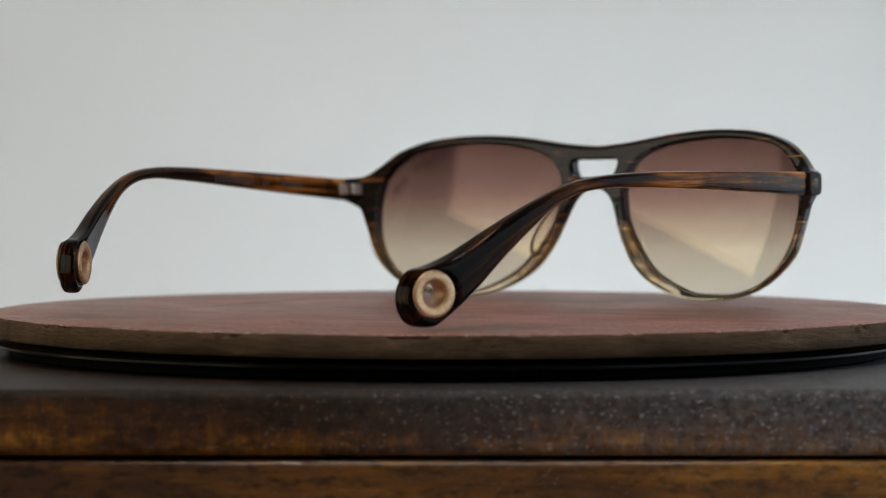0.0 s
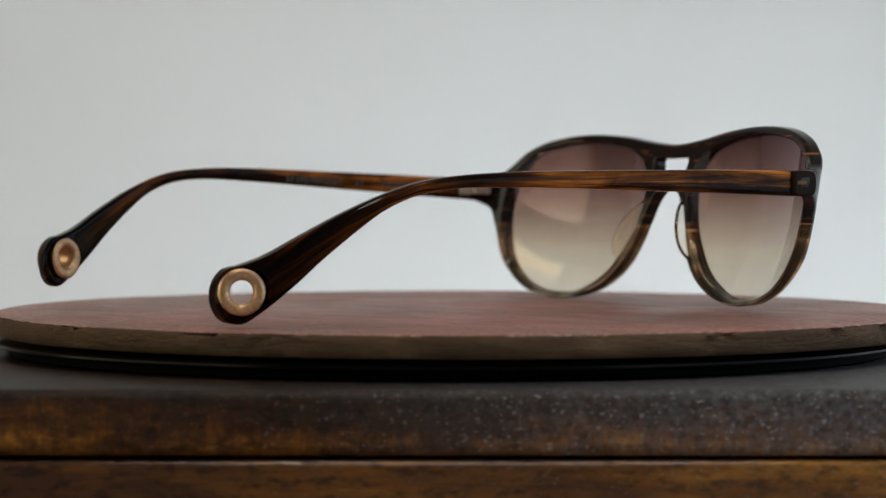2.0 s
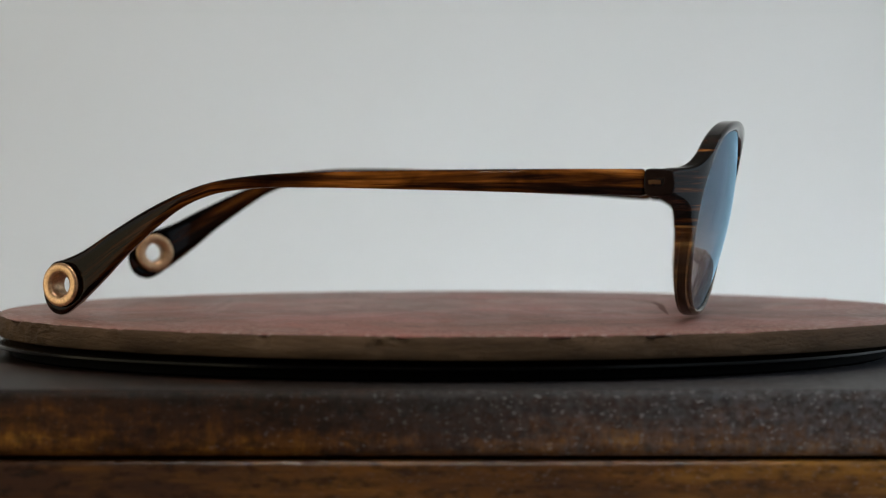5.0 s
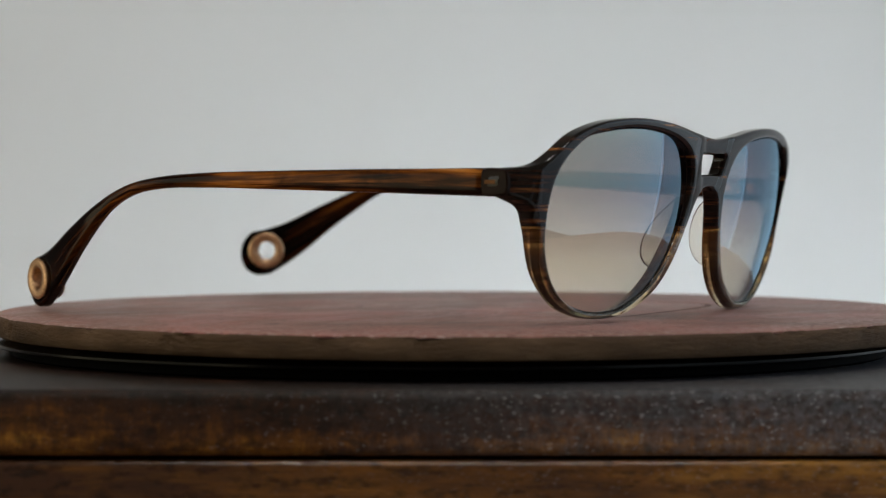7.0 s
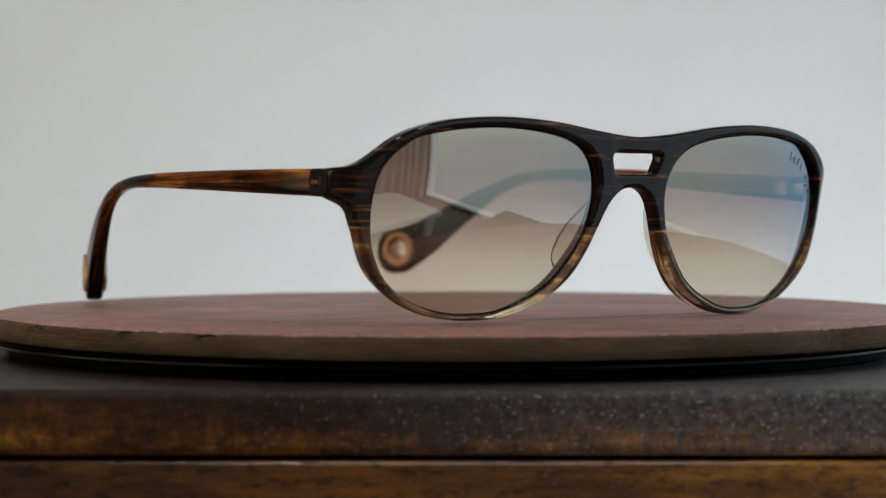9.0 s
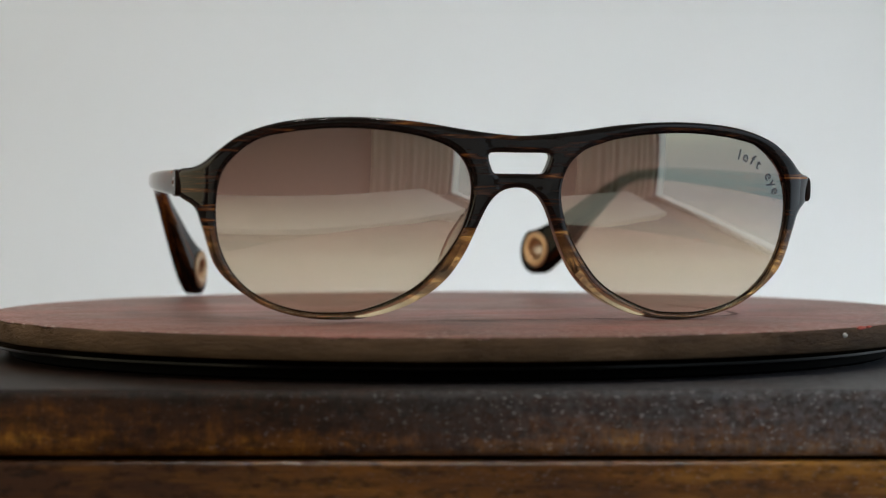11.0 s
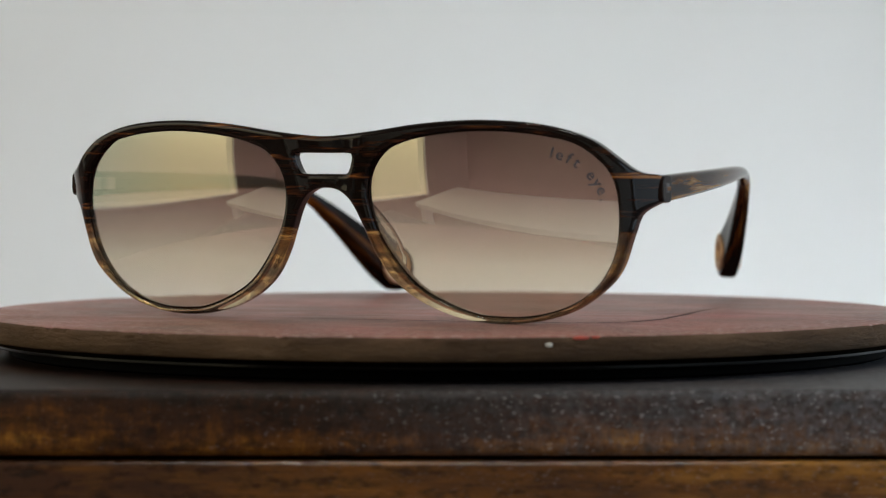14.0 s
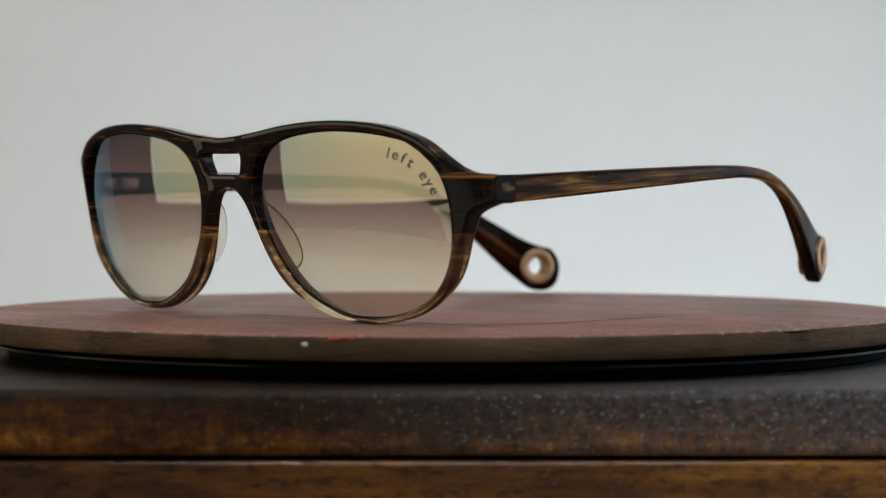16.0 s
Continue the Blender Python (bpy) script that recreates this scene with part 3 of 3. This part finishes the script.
def bridge(u, z):
    """How far the bridge bars lie behind the rims' faces, in millimetres."""
    f = (5.0 + 0.25 * (z - 30) - abs(u)) / 3.0 + 0.5
    f = max(0.0, min(1.0, f)) * max(0.0, min(1.0, (z - 28.0) / 1.5))
    return f * f * (3 - 2 * f) * 0.35


def front():
    bm = plate(spline(mirror(OUTLINE), 0.8), [spline(OPENING, 0.8), spline([(-u, z) for u, z in OPENING], 0.8),
               spline(WINDOW + [(-u, z) for u, z in reversed(WINDOW[1:-1])], 0.6)], 0.9,
               lambda u, z, w: (u, sag(u, z) + 2.0 + w + (bridge(u, z) if w < 0 else 0), z), 0.9, lambda p: 4.0)
    return part("frame_front", scaled(bm), ACETATE, GLASSES, "layered acetate front, dark above and honey-clear below", SKEW, smooth=60, even=True)


def lens(side):
    uc, zc, r = 37.3 * side, 22.0, 92.0

    def place(u, z, w):
        du, dz = u - uc, z - zc
        return (u, uc * uc / 2 / WRAP + (37 - zc) * TILT + uc / WRAP * du - TILT * dz + (du * du + dz * dz) / 2 / r - 0.5 + w, z)
    loop = inset(spline([(side * u, z) for u, z in OPENING], 0.9), -0.75)
    ob = part("lens", scaled(plate(loop, [], 0.15, place, 1.3, lambda p: 1.9)), LENS, GLASSES, "brown gradient tinted lens", SKEW, smooth=40)
    ob.data.materials.append(LENS_BACK)
    ob.data.materials.append(DARK)
    for f in ob.data.polygons:
        f.material_index = 1 if f.normal.y > 0.3 else (0 if f.normal.y < -0.3 else 2)
    return ob, place


def lens_seat(side, place):
    """The dark line where a lens meets its rim: its groove, and the bevel's dark reflection painted in."""
    loop = inset(spline([(side * u, z) for u, z in OPENING], 0.8), 0.06)
    t = np.roll(loop, -1, 0) - np.roll(loop, 1, 0)
    t /= np.linalg.norm(t, axis=1)[:, None]
    bm = bmesh.new()
    rings = []
    for (u, z), (tu, tz) in zip(loop, t):
        ring = []
        for k in range(6):
            a = math.pi / 3 * k
            ring.append(bm.verts.new(Vector(place(u - tz * 0.15 * math.cos(a), z + tu * 0.15 * math.cos(a), -0.95 + 0.15 * math.sin(a)))))
        rings.append(ring)
    for a, b in zip(rings, rings[1:] + rings[:1]):
        for k in range(6):
            bm.faces.new((a[k], b[k], b[k - 5], a[k - 5]))
    part("lens_seat", scaled(bm), DARK, GLASSES, "dark line round the lens", SKEW, smooth=80)


front()
LENSES = {side: lens(side) for side in (-1, 1)}
for s in (-1, 1):
    lens_seat(s, LENSES[s][1])
PLAN = [(18, 70.2), (40, 69.8), (60, 68.5), (80, 66.0), (95, 63.4), (110, 60.3), (125, 56.2), (140, 49.8), (152, 43.6), (162, 38.4)]
PROFILE = [(22.3, 30), (22.3, 32.6), (22.8, 32.8), (24, 32.8), (45, 32.8), (70, 32.6), (95, 32.2), (108, 31.4), (117, 30.0), (124, 27.7), (132, 24.0), (140, 19.5),
           (148, 14.7), (152.5, 12.9), (155.6, 11.9), (157.6, 8.5), (157.6, 4.2), (155.8, 1.2), (152.8, 0.4), (148.5, 3.2), (143, 8.0), (137, 13.8),
           (130, 19.8), (124, 24.2), (117, 27.2), (108, 28.6), (95, 28.8), (70, 28.3), (45, 27.6), (24, 27.0), (22.8, 27.0), (22.3, 27.2)]
MIDDLE = [(22, 29.9), (70, 30.5), (95, 30.4), (108, 29.8), (117, 28.6), (124, 26.0), (132, 21.5), (140, 16.5), (148, 10.5), (160, 4.0)]
EYELET = (152.2, 7.2)


def temple(side, lift, splay):
    """One side arm. lift: degrees that it is turned up at the hinge; splay: slope outwards."""
    plan = spline(PLAN, 0.15, False)
    mid = np.array(MIDDLE)
    c, s = math.cos(radians(lift)), math.sin(radians(lift))

    def place(b, z, w):
        b2, z2 = 22 + (b - 22) * c - (z - 30) * s, 30 + (b - 22) * s + (z - 30) * c
        u = np.interp(b, plan[:, 0], plan[:, 1]) + splay * (b - 22)
        return (side * (u + w), b2, z2)
    hole = np.array([(EYELET[0] + 4.3 * math.cos(a), EYELET[1] + 4.3 * math.sin(a)) for a in np.linspace(0, 2 * math.pi, 40, endpoint=False)])
    bm = plate(spline(PROFILE, 0.7), [hole], 1.25, place, 1.0, lambda p: 3.5 + 1.5 * max(0.0, min(1.0, (p[0] - 128) / 20)),
               lambda b, z, w: (b * MM, (z - np.interp(b, mid[:, 0], mid[:, 1])) * MM, 0.02 * w + 0.3 * side))
    arm = part("temple", scaled(bm), TORTOISE, GLASSES, "tortoise acetate side arm with a dark paddle tip", SKEW, smooth=60, even=True)
    ring = lathe([(4.95, 2.4), (4.7, 2.75), (4.2, 2.85), (3.3, 2.8), (2.8, 2.6), (2.5, 2.2), (2.5, -2.2), (2.8, -2.6), (3.3, -2.8), (4.2, -2.85), (4.7, -2.75), (4.95, -2.4), (4.25, -2.2), (4.25, 2.2)], 40, True)
    p0, p1 = Vector(place(EYELET[0] - 4, EYELET[1], 0)), Vector(place(EYELET[0] + 4, EYELET[1], 0))
    along = (p1 - p0).normalized()
    out = Vector((along.y, -along.x, 0)).normalized()
    turn = Matrix((along, out.cross(along), out)).transposed()
    for v in ring.verts:
        v.co = turn @ v.co + Vector(place(*EYELET, 0))
    part("eyelet", scaled(ring), BONE, arm, "pale brass eyelet ring", smooth=50)
    return arm, place


ARMS = {-1: temple(-1, 0.0, 0.063), 1: temple(1, 2.5, 0.022)}


def endpiece(side):
    loop = spline([(16.4, 32.3), (18.0, 32.7), (21.7, 32.7), (22.2, 32.3), (22.2, 27.4), (21.7, 27.0), (18.0, 27.0), (16.4, 27.4), (15.8, 30)], 0.5)
    bm = plate(loop, [], 0.5, lambda b, z, w: (side * (70.3 + w), b, z), 0.9, lambda p: 4.7)
    ob = part("endpiece", scaled(bm), DARK, GLASSES, "dark brown hinge end piece", SKEW, smooth=50)
    part("inlay", scaled(box(side * 72.56 - 0.16, side * 72.56 + 0.16, 18.9, 21.5, 29.5, 30.4, 0.08)), GOLD, ob, "small gold bar inlay")
    part("hinge", scaled(box(side * 67.7 - 0.45, side * 67.7 + 0.45, 16.8, 20.6, 28.5, 31.4, 0.25)), STEEL, ob, "steel hinge leaf", smooth=40)
    for k in range(3):
        z = 28.6 + 0.98 * k
        ring = lathe([(0.35, z), (1.0, z), (1.12, z + 0.1), (1.12, z + 0.8), (1.0, z + 0.9), (0.35, z + 0.9)], 20, True, (side * 66.9, 21.8))
        part("hinge_knuckle", scaled(ring), STEEL, ob, smooth=40)
    part("screw", scaled(lathe([(0.0004, 28.3), (0.34, 28.3), (0.34, 31.3), (0.8, 31.5), (0.8, 31.75), (0.0004, 31.85)], 20, False, (side * 66.9, 21.8))), DARK, ob, "dark hinge screw", smooth=40)
    part("temple_leaf", scaled(box(side * 67.6 - 0.4, side * 67.6 + 0.4, 22.9, 27.0, 28.5, 31.4, 0.25)), STEEL, ob, "steel hinge leaf let into the temple", smooth=40)


for s in (-1, 1):
    endpiece(s)


def nose_pad(side):
    """A clear fin that stands back from the inner side of the rim."""
    nasal = np.array([(8, 16.6), (12, 14.6), (16, 12.4), (20, 10.6), (24, 8.9), (28, 7.6)])
    loop = spline([(27.0, 0.2), (25.5, 2.2), (22.5, 4.0), (18.8, 4.9), (15.0, 4.4), (12.4, 2.6), (11.2, 0.2), (14, -0.6), (18, -0.8), (23, -0.6)], 0.6)

    def place(z, d, w):
        u = np.interp(z, nasal[:, 0], nasal[:, 1]) + 0.28 * max(d, 0) ** 1.1
        return (side * (u + w), sag(u, z) + 3.4 + d, z)
    part("nose_pad", scaled(plate(loop, [], 0.5, place, 1.2, lambda p: 1.3)), CLEAR, GLASSES, "clear acetate nose pad", SKEW, smooth=50)


def lettering(text, side, line, size):
    """Print that follows a curve on a lens."""
    ob, place = LENSES[side]
    path = spline(line, 0.1, False)
    bm = bmesh.new()
    for i, ch in enumerate(text):
        if ch == " ":
            continue
        k = int((len(path) - 2) * i / (len(text) - 1))
        (x, z), (x2, z2) = path[k], path[k + 1]
        a = math.atan2(z2 - z, x2 - x)
        cu = bpy.data.curves.new("letter", "FONT")
        cu.body, cu.size, cu.align_x, cu.offset = ch, size, "CENTER", 0.03
        tmp = new("letter", cu)
        me = bpy.data.meshes.new_from_object(tmp)
        for v in me.vertices:
            u = x + v.co.x * math.cos(a) - v.co.y * math.sin(a)
            q = z + v.co.x * math.sin(a) + v.co.y * math.cos(a)
            v.co = Vector(place(u, q, -0.98))
        bm.from_mesh(me)
        bpy.data.objects.remove(tmp)
        bpy.data.meshes.remove(me)
        bpy.data.curves.remove(cu)
    part("lettering", scaled(bm), INK, ob, "dark printed words left eye")


def foil_mark(side, b0, count, pitch, z0, z1):
    """A row of small upright bars on the inner face of a temple."""
    arm, place = ARMS[side]
    bm = bmesh.new()
    for i in range(count):
        b = b0 + pitch * i
        w = pitch * (0.62 if i % 3 else 0.5)
        for p, q, r, t in ((b, b + 0.34 * w, z0, z1), (b + 0.66 * w, b + w, z0, z1), (b + 0.34 * w, b + 0.66 * w, z0 + (0.1 if i % 2 else 0.9), z0 + (0.5 if i % 2 else 1.3))):
            bm.faces.new([bm.verts.new(place(x, z, -1.79)) for x, z in ((p, r), (q, r), (q, t), (p, t))])
    part("foil_mark", scaled(bm), FOIL, arm, "faint grey row of printed bars")


for s in (-1, 1):
    nose_pad(s)
lettering("left eye.", 1, [(51.2, 36.3), (53.6, 35.6), (56.4, 34.1), (58.8, 31.8), (60.4, 29.2), (61.0, 27.2)], 3.3)
foil_mark(1, 64, 12, 1.5, 29.2, 30.9)
foil_mark(1, 57, 2, 1.5, 29.3, 30.8)
foil_mark(1, 42, 6, 1.6, 29.2, 30.9)


def motions():
    steps = [0.5 * i for i in range(int(SECONDS * 2) + 1)]
    walk(PLATTER, [(t, turned(t, TOP - SLAB)) for t in steps])
    walk(GLASSES, [(t, turned(t, TOP)) for t in steps])


motions()
